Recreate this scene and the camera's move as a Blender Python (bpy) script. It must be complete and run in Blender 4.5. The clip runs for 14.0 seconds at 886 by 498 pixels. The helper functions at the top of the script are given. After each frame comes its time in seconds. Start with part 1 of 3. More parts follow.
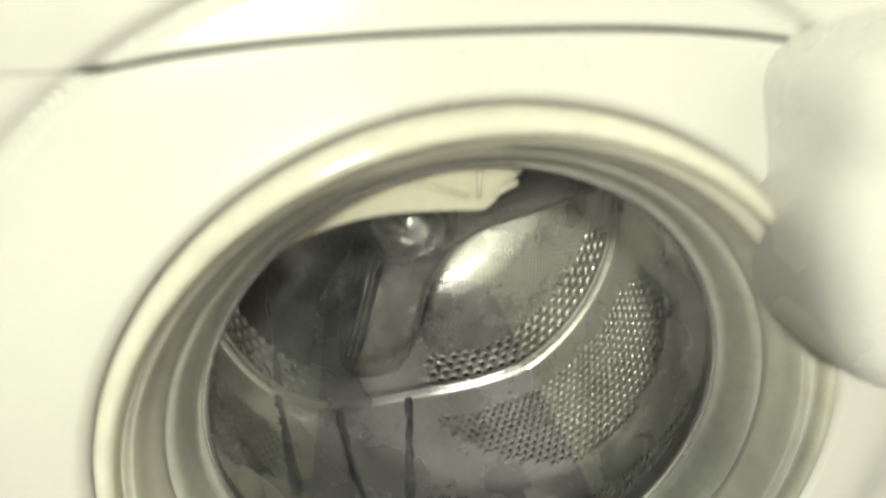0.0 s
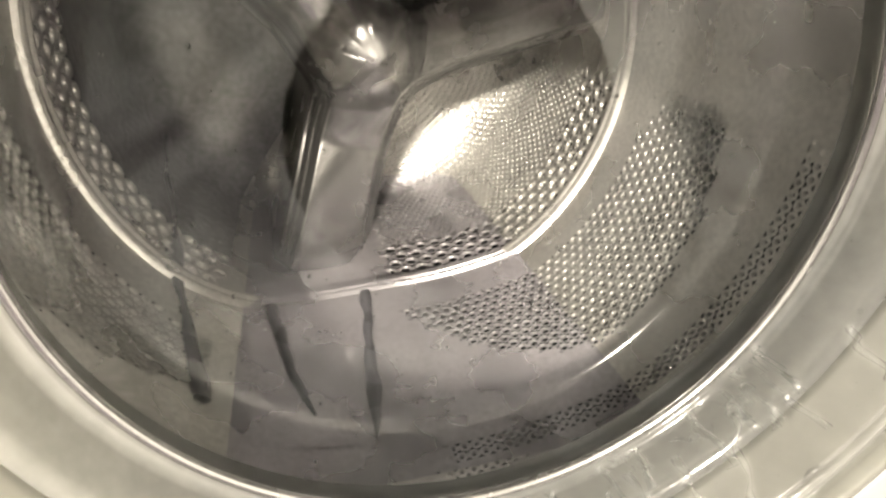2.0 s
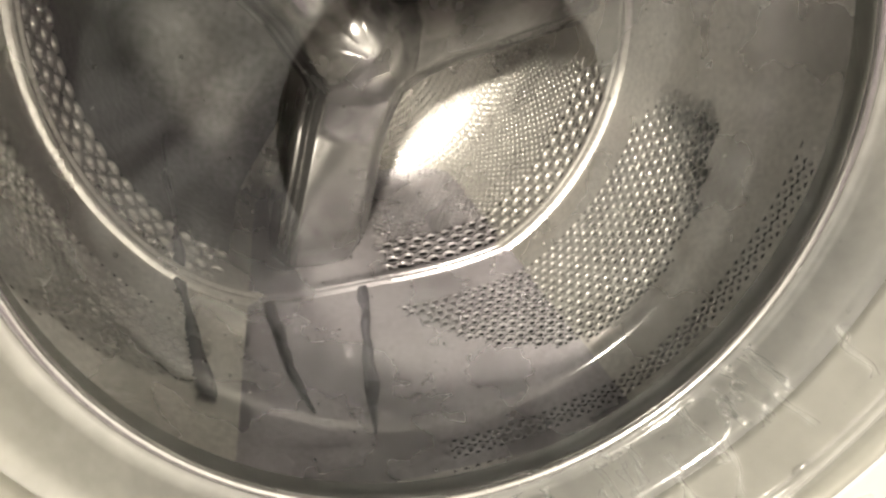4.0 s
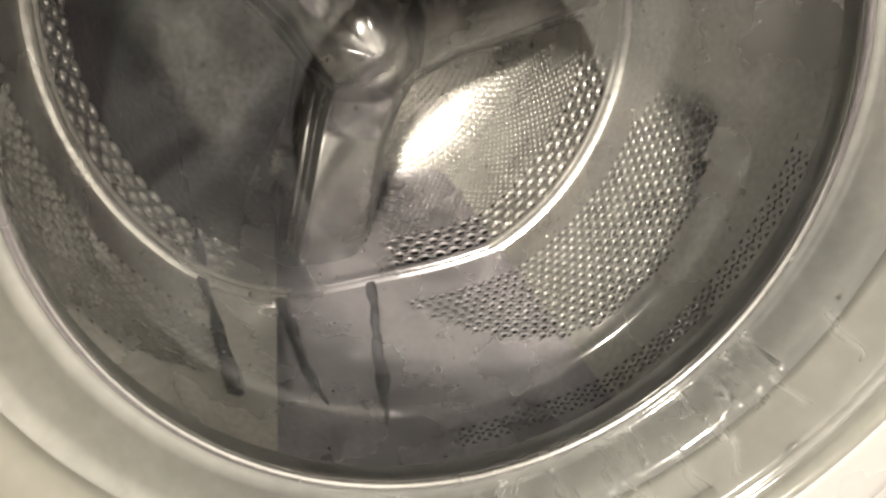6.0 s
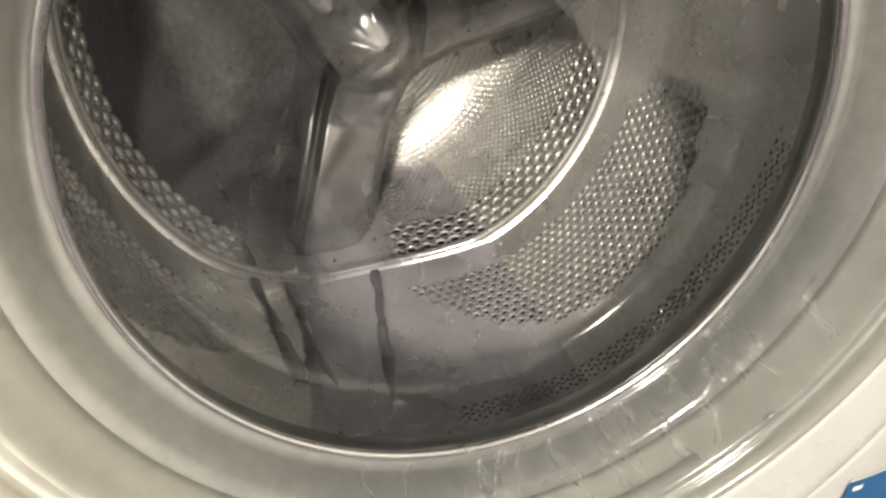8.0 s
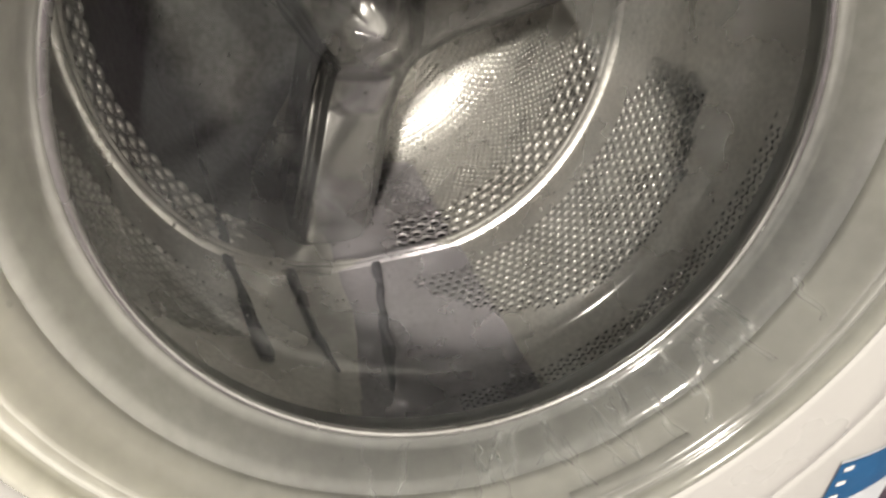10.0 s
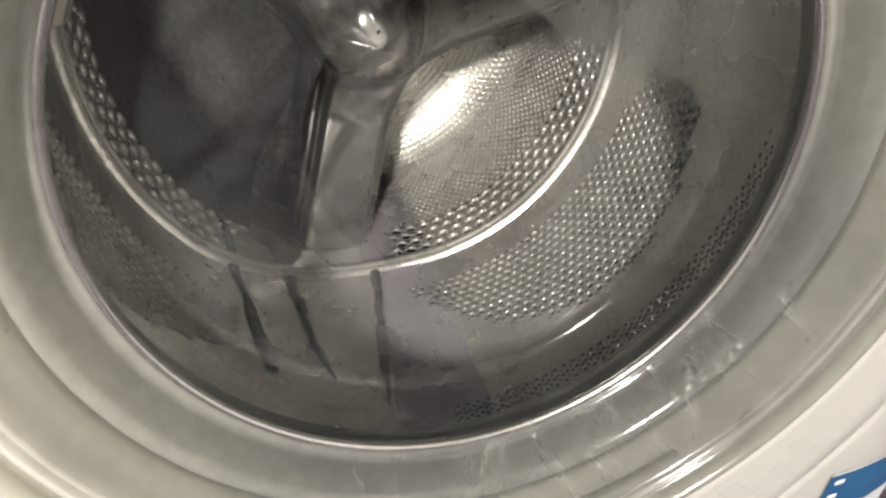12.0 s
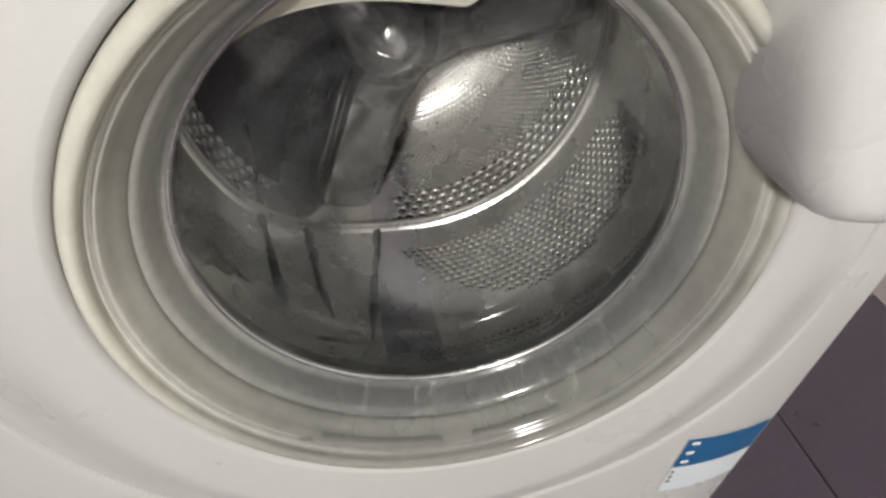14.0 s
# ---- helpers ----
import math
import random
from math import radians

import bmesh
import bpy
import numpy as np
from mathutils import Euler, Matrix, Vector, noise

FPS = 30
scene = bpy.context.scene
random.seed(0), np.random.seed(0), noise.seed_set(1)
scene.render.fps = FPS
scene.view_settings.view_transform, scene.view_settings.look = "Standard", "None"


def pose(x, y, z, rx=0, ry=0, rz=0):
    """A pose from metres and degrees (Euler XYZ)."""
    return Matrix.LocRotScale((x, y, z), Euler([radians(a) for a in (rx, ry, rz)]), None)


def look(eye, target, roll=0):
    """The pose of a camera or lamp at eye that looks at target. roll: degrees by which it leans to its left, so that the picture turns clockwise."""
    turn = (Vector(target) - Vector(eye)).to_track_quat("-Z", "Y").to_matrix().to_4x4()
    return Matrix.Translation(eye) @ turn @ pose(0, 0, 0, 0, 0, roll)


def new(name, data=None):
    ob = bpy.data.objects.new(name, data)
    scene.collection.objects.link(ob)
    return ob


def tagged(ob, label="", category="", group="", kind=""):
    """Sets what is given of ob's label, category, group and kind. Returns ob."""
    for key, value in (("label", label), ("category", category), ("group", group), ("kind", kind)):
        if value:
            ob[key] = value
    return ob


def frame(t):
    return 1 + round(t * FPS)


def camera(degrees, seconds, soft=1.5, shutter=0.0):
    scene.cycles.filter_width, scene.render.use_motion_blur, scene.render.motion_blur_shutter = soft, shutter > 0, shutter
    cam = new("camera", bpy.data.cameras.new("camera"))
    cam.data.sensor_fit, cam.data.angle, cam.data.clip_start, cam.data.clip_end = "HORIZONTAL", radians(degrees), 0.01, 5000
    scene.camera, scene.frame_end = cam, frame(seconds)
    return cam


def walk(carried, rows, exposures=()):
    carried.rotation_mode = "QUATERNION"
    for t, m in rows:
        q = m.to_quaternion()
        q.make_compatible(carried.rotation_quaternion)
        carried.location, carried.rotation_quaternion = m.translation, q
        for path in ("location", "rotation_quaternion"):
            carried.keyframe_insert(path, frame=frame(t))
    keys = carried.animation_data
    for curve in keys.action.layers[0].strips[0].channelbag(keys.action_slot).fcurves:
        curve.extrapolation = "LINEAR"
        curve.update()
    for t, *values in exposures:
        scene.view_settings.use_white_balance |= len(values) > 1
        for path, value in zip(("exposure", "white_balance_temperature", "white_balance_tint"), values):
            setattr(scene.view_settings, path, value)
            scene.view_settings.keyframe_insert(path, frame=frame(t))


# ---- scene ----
cam = camera(77.4, 14.0, soft=2.6, shutter=0.5)
PATH = [
    (0.0, -0.0467, -0.1723, 0.1913, 66.18, 1.25, -8.83),
    (0.5, -0.0528, -0.1252, 0.1177, 62.57, -0.07, -10.47),
    (1.0, -0.0538, -0.1, 0.0632, 63.6, -0.63, -13.45),
    (1.5, -0.053, -0.09, 0.0559, 63.05, -0.25, -14.7),
    (2.0, -0.053, -0.0917, 0.0538, 63.06, 0.17, -14.57),
    (2.5, -0.0528, -0.0915, 0.0549, 62.6, 0.24, -14.72),
    (3.0, -0.0513, -0.0903, 0.0569, 62.16, 0.24, -14.87),
    (5.5, -0.0531, -0.0956, 0.0647, 60.91, 1.11, -14.91),
    (6.0, -0.0553, -0.0986, 0.0659, 60.72, 1.23, -14.97),
    (6.5, -0.0583, -0.1021, 0.0673, 60.86, 1.41, -15.14),
    (7.0, -0.0575, -0.103, 0.0712, 60.23, 1.13, -15.31),
    (7.5, -0.0592, -0.1068, 0.0746, 59.63, 1.11, -15.43),
    (8.0, -0.0624, -0.1106, 0.0753, 59.07, 1.21, -15.43),
    (10.5, -0.0604, -0.1166, 0.0755, 57.99, 1.71, -15.02),
    (11.0, -0.0557, -0.1149, 0.0749, 58.44, 2.21, -14.48),
    (11.5, -0.0568, -0.1094, 0.0771, 57.73, 1.53, -15.04),
    (12.0, -0.0552, -0.1158, 0.0854, 57.58, 1.29, -14.52),
    (12.5, -0.0521, -0.1348, 0.1029, 56.63, 0.51, -11.63),
    (13.0, -0.0506, -0.155, 0.128, 55.71, -0.56, -10.95),
    (13.5, -0.0502, -0.171, 0.1664, 53.1, -2.68, -9.59),
    (14.0, -0.0461, -0.1779, 0.1752, 50.1, -3.96, -8.84),
]
walk(cam, [(t, pose(x, y, z + 0.45, rx, ry, rz)) for t, x, y, z, rx, ry, rz in PATH],
     exposures=((0.0, -0.3, 7000, -8), (0.5, -0.2, 6550, 4), (1.0, 0.4, 6800, 9), (3.0, 0.5, 7150, 10), (8.0, 0.0, 6900, 10), (11.5, -0.2, 6650, 10), (12.5, -0.3, 6550, 11), (14.0, -0.73, 6250, 10)))

ZC = 0.45          # height of the porthole's axis over the floor
AP, AY = 0.131, 0.047   # the clear opening: radius and depth behind the door's face
BOWL = 0.042       # how far the glass bowl reaches into the drum
R1 = 0.161         # outer edge of the door ring
RD = 0.185         # drum radius
YF, YB = 0.078, 0.515     # drum front and back

# ---- light ----
world = bpy.data.worlds.new("world")
scene.world = world
world.use_nodes = True
world.node_tree.nodes["Background"].inputs[0].default_value = (0.9, 0.95, 1.0, 1)
world.node_tree.nodes["Background"].inputs[1].default_value = 0.3
# unseen lamp added in mid-air, 1.5 m up, placed to give the highlights
lamp_data = bpy.data.lights.new("key_lamp", "AREA")
lamp_data.shape, lamp_data.size, lamp_data.energy, lamp_data.color = "DISK", 0.22, 132, (1.0, 0.95, 0.86)
lamp = new("key_lamp", lamp_data)
lamp.matrix_world = look((-0.66, -2.27, 1.50), (0.0, 0.0, 0.45))


# ---- materials ----
def node_material(name):
    m = bpy.data.materials.new(name)
    m.use_nodes = True
    nt = m.node_tree
    return m, nt, nt.nodes["Principled BSDF"]


def surface(name, colour, rough=0.4, metal=0.0, spread=0.12, scale=30.0, fine=400.0, bump=0.02, rough_spread=0.1, coat=0.0, wavy=0.0):
    """A principled surface with stains and grain at two scales."""
    m, nt, p = node_material(name)
    co = nt.nodes.new("ShaderNodeTexCoord")
    big, small = nt.nodes.new("ShaderNodeTexNoise"), nt.nodes.new("ShaderNodeTexNoise")
    for n, s, d in ((big, scale, 4.0), (small, fine, 2.0)):
        n.inputs["Scale"].default_value, n.inputs["Detail"].default_value = s, d
        nt.links.new(co.outputs["Object"], n.inputs["Vector"])
    mix = nt.nodes.new("ShaderNodeMath")
    mix.operation = "ADD"
    nt.links.new(big.outputs["Fac"], mix.inputs[0])
    nt.links.new(small.outputs["Fac"], mix.inputs[1])
    ramp = nt.nodes.new("ShaderNodeMapRange")
    ramp.inputs["From Min"].default_value, ramp.inputs["From Max"].default_value = 0.6, 1.4
    ramp.inputs["To Min"].default_value, ramp.inputs["To Max"].default_value = 1 - spread, 1 + spread * 0.4
    nt.links.new(mix.outputs[0], ramp.inputs["Value"])
    col = nt.nodes.new("ShaderNodeMix")
    col.data_type, col.blend_type = "RGBA", "MULTIPLY"
    col.inputs["Factor"].default_value = 1.0
    col.inputs["A"].default_value = (*colour, 1)
    nt.links.new(ramp.outputs[0], col.inputs["B"])
    nt.links.new(col.outputs["Result"], p.inputs["Base Color"])
    rr = nt.nodes.new("ShaderNodeMapRange")
    rr.inputs["From Min"].default_value, rr.inputs["From Max"].default_value = 0.3, 0.7
    rr.inputs["To Min"].default_value, rr.inputs["To Max"].default_value = max(0.02, rough - rough_spread), rough + rough_spread
    nt.links.new(big.outputs["Fac"], rr.inputs["Value"])
    nt.links.new(rr.outputs[0], p.inputs["Roughness"])
    p.inputs["Metallic"].default_value = metal
    p.inputs["Coat Weight"].default_value = coat
    bp = nt.nodes.new("ShaderNodeBump")
    bp.inputs["Strength"].default_value, bp.inputs["Distance"].default_value = bump, 0.002
    tall = nt.nodes.new("ShaderNodeMath")
    tall.operation = "MULTIPLY_ADD"
    tall.inputs[1].default_value = wavy
    nt.links.new(big.outputs["Fac"], tall.inputs[0])
    nt.links.new(small.outputs["Fac"], tall.inputs[2])
    nt.links.new(tall.outputs[0], bp.inputs["Height"])
    nt.links.new(bp.outputs[0], p.inputs["Normal"])
    return m


def clear(name, tint, gloss_rough=0.03, ior=1.45, film=0.0):
    """Thin clear glass: transparent, with a Fresnel gloss and a patchy film: soapy wisps plus a painted haze that lifts
    the dark drum.
    """
    m = bpy.data.materials.new(name)
    m.use_nodes = True
    nt = m.node_tree
    nt.nodes.clear()
    out = nt.nodes.new("ShaderNodeOutputMaterial")
    mix, tr, gl, fr = (nt.nodes.new(k) for k in ("ShaderNodeMixShader", "ShaderNodeBsdfTransparent", "ShaderNodeBsdfGlossy", "ShaderNodeFresnel"))
    tr.inputs["Color"].default_value = (*tint, 1)
    gl.inputs["Roughness"].default_value = gloss_rough
    fr.inputs["IOR"].default_value = ior
    nt.links.new(fr.outputs[0], mix.inputs[0])
    wet, haze, co, cloud, rng = (nt.nodes.new(k) for k in ("ShaderNodeMixShader", "ShaderNodeBsdfDiffuse", "ShaderNodeTexCoord", "ShaderNodeTexNoise", "ShaderNodeMapRange"))
    haze.inputs["Color"].default_value = (0.80, 0.86, 0.88, 1)
    cloud.inputs["Scale"].default_value, cloud.inputs["Detail"].default_value, cloud.inputs["Distortion"].default_value = 16.0, 6.0, 3.0
    rng.inputs["From Min"].default_value, rng.inputs["From Max"].default_value = 0.3, 0.75
    rng.inputs["To Min"].default_value, rng.inputs["To Max"].default_value = film * 0.25, film * 2.0
    nt.links.new(co.outputs["Object"], cloud.inputs["Vector"])
    nt.links.new(cloud.outputs["Fac"], rng.inputs["Value"])
    nt.links.new(rng.outputs[0], wet.inputs[0])
    nt.links.new(tr.outputs[0], wet.inputs[1])
    nt.links.new(haze.outputs[0], wet.inputs[2])
    nt.links.new(wet.outputs[0], mix.inputs[1])
    nt.links.new(gl.outputs[0], mix.inputs[2])
    nt.links.new(mix.outputs[0], out.inputs["Surface"])
    return m


def seep(m, weight, radius):
    """Lets light spread a little under the surface, as in translucent plastic and rubber."""
    p = m.node_tree.nodes["Principled BSDF"]
    p.inputs["Subsurface Weight"].default_value, p.inputs["Subsurface Scale"].default_value = weight, radius
    p.inputs["Subsurface Radius"].default_value = (1.0, 1.0, 0.9)
    return m


def side_light_tone(m, pale_tone):
    """Evens the lamp's light in the ring's colour: paler above, grey where water runs."""
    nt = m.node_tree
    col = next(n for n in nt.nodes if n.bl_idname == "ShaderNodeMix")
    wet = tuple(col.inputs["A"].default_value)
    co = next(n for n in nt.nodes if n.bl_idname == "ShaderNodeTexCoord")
    dot, waver, add, rng, mix = (nt.nodes.new("ShaderNode" + k) for k in ("VectorMath", "TexNoise", "Math", "MapRange", "Mix"))
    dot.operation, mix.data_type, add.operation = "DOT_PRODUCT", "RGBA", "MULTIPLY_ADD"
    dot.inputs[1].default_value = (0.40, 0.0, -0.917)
    waver.inputs["Scale"].default_value, waver.inputs["Detail"].default_value = 18.0, 4.0
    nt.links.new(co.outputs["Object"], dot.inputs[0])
    nt.links.new(co.outputs["Object"], waver.inputs["Vector"])
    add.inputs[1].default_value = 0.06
    nt.links.new(waver.outputs["Fac"], add.inputs[0])
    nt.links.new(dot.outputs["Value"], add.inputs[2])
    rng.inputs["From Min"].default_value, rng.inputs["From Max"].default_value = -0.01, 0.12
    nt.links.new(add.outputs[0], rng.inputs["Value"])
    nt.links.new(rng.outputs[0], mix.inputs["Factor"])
    mix.inputs["A"].default_value, mix.inputs["B"].default_value = (*pale_tone, 1), wet
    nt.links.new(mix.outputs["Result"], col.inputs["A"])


ENAMEL = surface("white_enamel", (0.43, 0.423, 0.416), 0.34, spread=0.03, scale=9, fine=250, bump=0.02)
HANDLE = surface("white_handle_plastic", (0.52, 0.515, 0.51), 0.3, spread=0.05, scale=12, fine=300)
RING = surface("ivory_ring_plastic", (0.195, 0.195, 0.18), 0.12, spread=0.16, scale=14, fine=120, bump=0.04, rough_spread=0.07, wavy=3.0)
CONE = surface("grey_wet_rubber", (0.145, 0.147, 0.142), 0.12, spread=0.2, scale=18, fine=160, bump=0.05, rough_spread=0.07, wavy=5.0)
GASKET = surface("ivory_gasket", (0.55, 0.51, 0.41), 0.5, spread=0.12, scale=20, fine=200, bump=0.04)
STAR = surface("pressed_steel", (0.48, 0.475, 0.47), 0.25, 0.92, spread=0.2, scale=14, fine=260, bump=0.03, rough_spread=0.07, wavy=6.0)
STEEL = surface("drum_steel", (0.80, 0.785, 0.75), 0.28, 0.74, spread=0.28, scale=18, fine=300, bump=0.07, rough_spread=0.10, wavy=12.0)
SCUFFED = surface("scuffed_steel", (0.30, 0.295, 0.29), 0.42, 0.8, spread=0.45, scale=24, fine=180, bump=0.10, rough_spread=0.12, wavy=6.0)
TUB = surface("tub_dark", (0.03, 0.03, 0.032), 0.6, spread=0.2)
TILE = surface("floor_tile_plum", (0.046, 0.029, 0.050), 0.35, spread=0.25, scale=10, fine=90, bump=0.05)
GROUT = surface("grout_grey", (0.30, 0.25, 0.26), 0.8, spread=0.2)
WALL = surface("bounce_wall_paint", (0.84, 0.84, 0.82), 0.8, spread=0.08)
PAPER = surface("white_print", (0.75, 0.75, 0.75), 0.5, spread=0.05)
BLUE = surface("sticker_blue", (0.012, 0.085, 0.21), 0.35, spread=0.1)
PALE = surface("sticker_pale", (0.55, 0.58, 0.62), 0.4, spread=0.1)
DARK_LINE = surface("dark_line", (0.10, 0.098, 0.10), 0.3, spread=0.3, scale=40, fine=300)
for plastic in (RING, CONE, GASKET):
    seep(plastic, 0.7, 0.03)
# pale ends of the grade, painted against the lamp's one-sided light
side_light_tone(RING, (0.46, 0.45, 0.395))
side_light_tone(CONE, (0.36, 0.357, 0.328))
DARK = surface("dark_gap", (0.05, 0.05, 0.048), 0.6, spread=0.1)
GLASS = clear("door_glass", (0.97, 0.975, 0.975), 0.11, 1.5, 0.018)
WATER = bpy.data.materials.new("washing_water")
WATER.use_nodes = True
WATER.node_tree.nodes.clear()
_g, _o = WATER.node_tree.nodes.new("ShaderNodeBsdfGlass"), WATER.node_tree.nodes.new("ShaderNodeOutputMaterial")
_g.inputs["IOR"].default_value, _g.inputs["Roughness"].default_value, _g.inputs["Color"].default_value = 1.33, 0.0, (0.76, 0.75, 0.81, 1)
WATER.node_tree.links.new(_g.outputs[0], _o.inputs["Surface"])
BEAD = bpy.data.materials.new("water_bead")
BEAD.use_nodes = True
BEAD.node_tree.nodes.clear()
_g, _o = BEAD.node_tree.nodes.new("ShaderNodeBsdfGlass"), BEAD.node_tree.nodes.new("ShaderNodeOutputMaterial")
_g.inputs["IOR"].default_value, _g.inputs["Roughness"].default_value, _g.inputs["Color"].default_value = 1.33, 0.0, (0.88, 0.885, 0.885, 1)
BEAD.node_tree.links.new(_g.outputs[0], _o.inputs["Surface"])


# ---- mesh helpers ----
def part(name, bm, material, parent=None, label="", smooth=True):
    me = bpy.data.meshes.new(name)
    bm.normal_update()
    if smooth:
        for f in bm.faces:
            f.smooth = True
    bm.to_mesh(me)
    bm.free()
    me.materials.append(material)
    ob = new(name, me)
    if parent:
        ob.parent = parent
    if label:
        tagged(ob, label)
    return ob


def empty(name, x=0, y=0, z=0):
    ob = new(name)
    ob.location = (x, y, z)
    return ob


def grid_faces(bm, rows, closed=False):
    for a, b in zip(rows, rows[1:]):
        k = len(a)
        for i in range(k if closed else k - 1):
            j = (i + 1) % k
            bm.faces.new((a[i], a[j], b[j], b[i]))


def lathe(profile, seg=128, wobble=None, cap=False):
    """Turns a profile of (radius, y) round the porthole's axis, which runs along y."""
    bm = bmesh.new()
    rows = []
    for r, y in profile:
        row = []
        for i in range(seg):
            a = 2 * math.pi * i / seg
            rr = r + (wobble(a, r, y) if wobble else 0)
            row.append(bm.verts.new((rr * math.cos(a), y, rr * math.sin(a))))
        rows.append(row)
    grid_faces(bm, rows, True)
    if cap:
        bm.faces.new(rows[-1])
    return bm


def box(bm, x0, x1, y0, y1, z0, z1):
    v = [bm.verts.new((x, y, z)) for x in (x0, x1) for y in (y0, y1) for z in (z0, z1)]
    for q in ((0, 1, 3, 2), (4, 6, 7, 5), (0, 4, 5, 1), (2, 3, 7, 6), (0, 2, 6, 4), (1, 5, 7, 3)):
        bm.faces.new([v[i] for i in q])
    return v


# ---- room ----
def room():
    bm = bmesh.new()
    box(bm, -2.2, 1.0, -3.2, 0.7, -0.06, -0.004)
    fl = tagged(part("floor", bm, GROUT, smooth=False), "floor of dark plum tiles with pale thin grout", "floor", kind="structure")
    me = None
    for i in range(-7, 2):
        for j in range(-9, 3):
            if me is None:
                bm = bmesh.new()
                box(bm, -0.1635, 0.1635, -0.1635, 0.1635, -0.004, 0.0)
                bmesh.ops.bevel(bm, geom=bm.edges[:], offset=0.0012, segments=1)
                t = part("tile", bm, TILE, fl, smooth=False)
                me = t.data
            else:
                t = new("tile", me)
                t.parent = fl
            t.location = (0.352 + i * 0.331, -0.115 + j * 0.331, 0)
    # unseen walls and ceiling, added to bounce the lamp's light onto the machine
    for name, b in (("wall_north", (-2.2, 1.0, 0.7, 0.8, -0.06, 2.5)), ("wall_south", (-2.2, 1.0, -3.3, -3.2, -0.06, 2.5)),
                    ("wall_west", (-2.3, -2.2, -3.3, 0.8, -0.06, 2.5)), ("wall_east", (1.0, 1.1, -3.3, 0.8, -0.06, 2.5)),
                    ("ceiling", (-2.3, 1.1, -3.3, 0.8, 2.5, 2.6))):
        bm = bmesh.new()
        box(bm, *b)
        tagged(part(name, bm, WALL, smooth=False), "added pale bounce " + name.split("_")[0] + " of the room", name.split("_")[0], kind="structure")


# ---- washing machine ----
HW = 0.2975        # half the cabinet's width
SEAM = 0.180       # the joint under the control panel, over the axis
GROOVE = 0.005
FIELD, FIELD_Z = 0.250, -0.039   # the raised round field on the front


def smooth01(k):
    k = min(1.0, max(0.0, k))
    return k * k * (3 - 2 * k)


def face_depth(x, z):
    """The front panel swells into a round raised field about the door, with a crease round it."""
    r = math.hypot(x, z - FIELD_Z)
    edge = max(0.0, (abs(x) - 0.215) / (HW - 0.215))
    out = 0.026 + 0.013 * edge * edge
    if r > FIELD:
        return out + GROOVE * math.exp(-((r - FIELD) / 0.0021) ** 2)
    k = smooth01((FIELD - r) / 0.075)
    return 0.025 + (out - 0.026) * 0.6 - 0.024 * k + GROOVE * math.exp(-((r - FIELD) / 0.0021) ** 2)


def seam_z(x):
    return SEAM + 0.003 - 0.009 * min(1.0, abs(x) / 0.13) ** 2.5


def seam_gap(x):
    return 0.0009 * smooth01((0.138 - abs(x)) / 0.006)


def arc_rows(bm, inner, outer, n, seg):
    rows = []
    for k in range(n + 1):
        row = []
        for i in range(seg):
            a = 2 * math.pi * i / seg
            r0, r1 = inner(a), outer(a)
            r = r0 + (r1 - r0) * k / n
            x, z = r * math.cos(a), r * math.sin(a)
            row.append(bm.verts.new((x, face_depth(x, z), z)))
        rows.append(row)
    return rows


def panel_edge(a):
    c, sn = math.cos(a), math.sin(a)
    lim = HW / max(abs(c), 1e-6)
    if sn > 1e-6:
        for _ in range(4):
            lim = min(HW / max(abs(c), 1e-6), (seam_z(lim * c) - seam_gap(lim * c)) / sn)
    if sn < -1e-6:
        lim = min(lim, 0.43 / -sn)
    return lim


def sticker(m):
    """A torn-edged two-coloured label near the lower corner; its small writing is plain bars."""
    def sheet(name, x0, x1, z0, z1, lift, mat, parent):
        bm = bmesh.new()
        rows = [[bm.verts.new((x, face_depth(x, z) - lift, z)) for x in np.linspace(x0, x1, 9)] for z in np.linspace(z0, z1, 9)]
        grid_faces(bm, rows)
        return part(name, bm, mat, parent)
    st = sheet("sticker", 0.212, 0.293, -0.295, -0.207, 0.0006, PALE, m)
    tagged(st, "blue and pale grey paper label")
    sheet("blue_band", 0.212, 0.2925, -0.252, -0.209, 0.0012, BLUE, st)
    for k in range(3):
        sheet("white_bar", 0.216, 0.223, -0.217 - 0.014 * k, -0.213 - 0.014 * k, 0.0017, PAPER, st)
    for k in range(3):
        sheet("dark_bar", 0.214, 0.2165 + 0.001 * k, -0.262 - 0.008 * k, -0.259 - 0.008 * k, 0.0012, DARK, st)


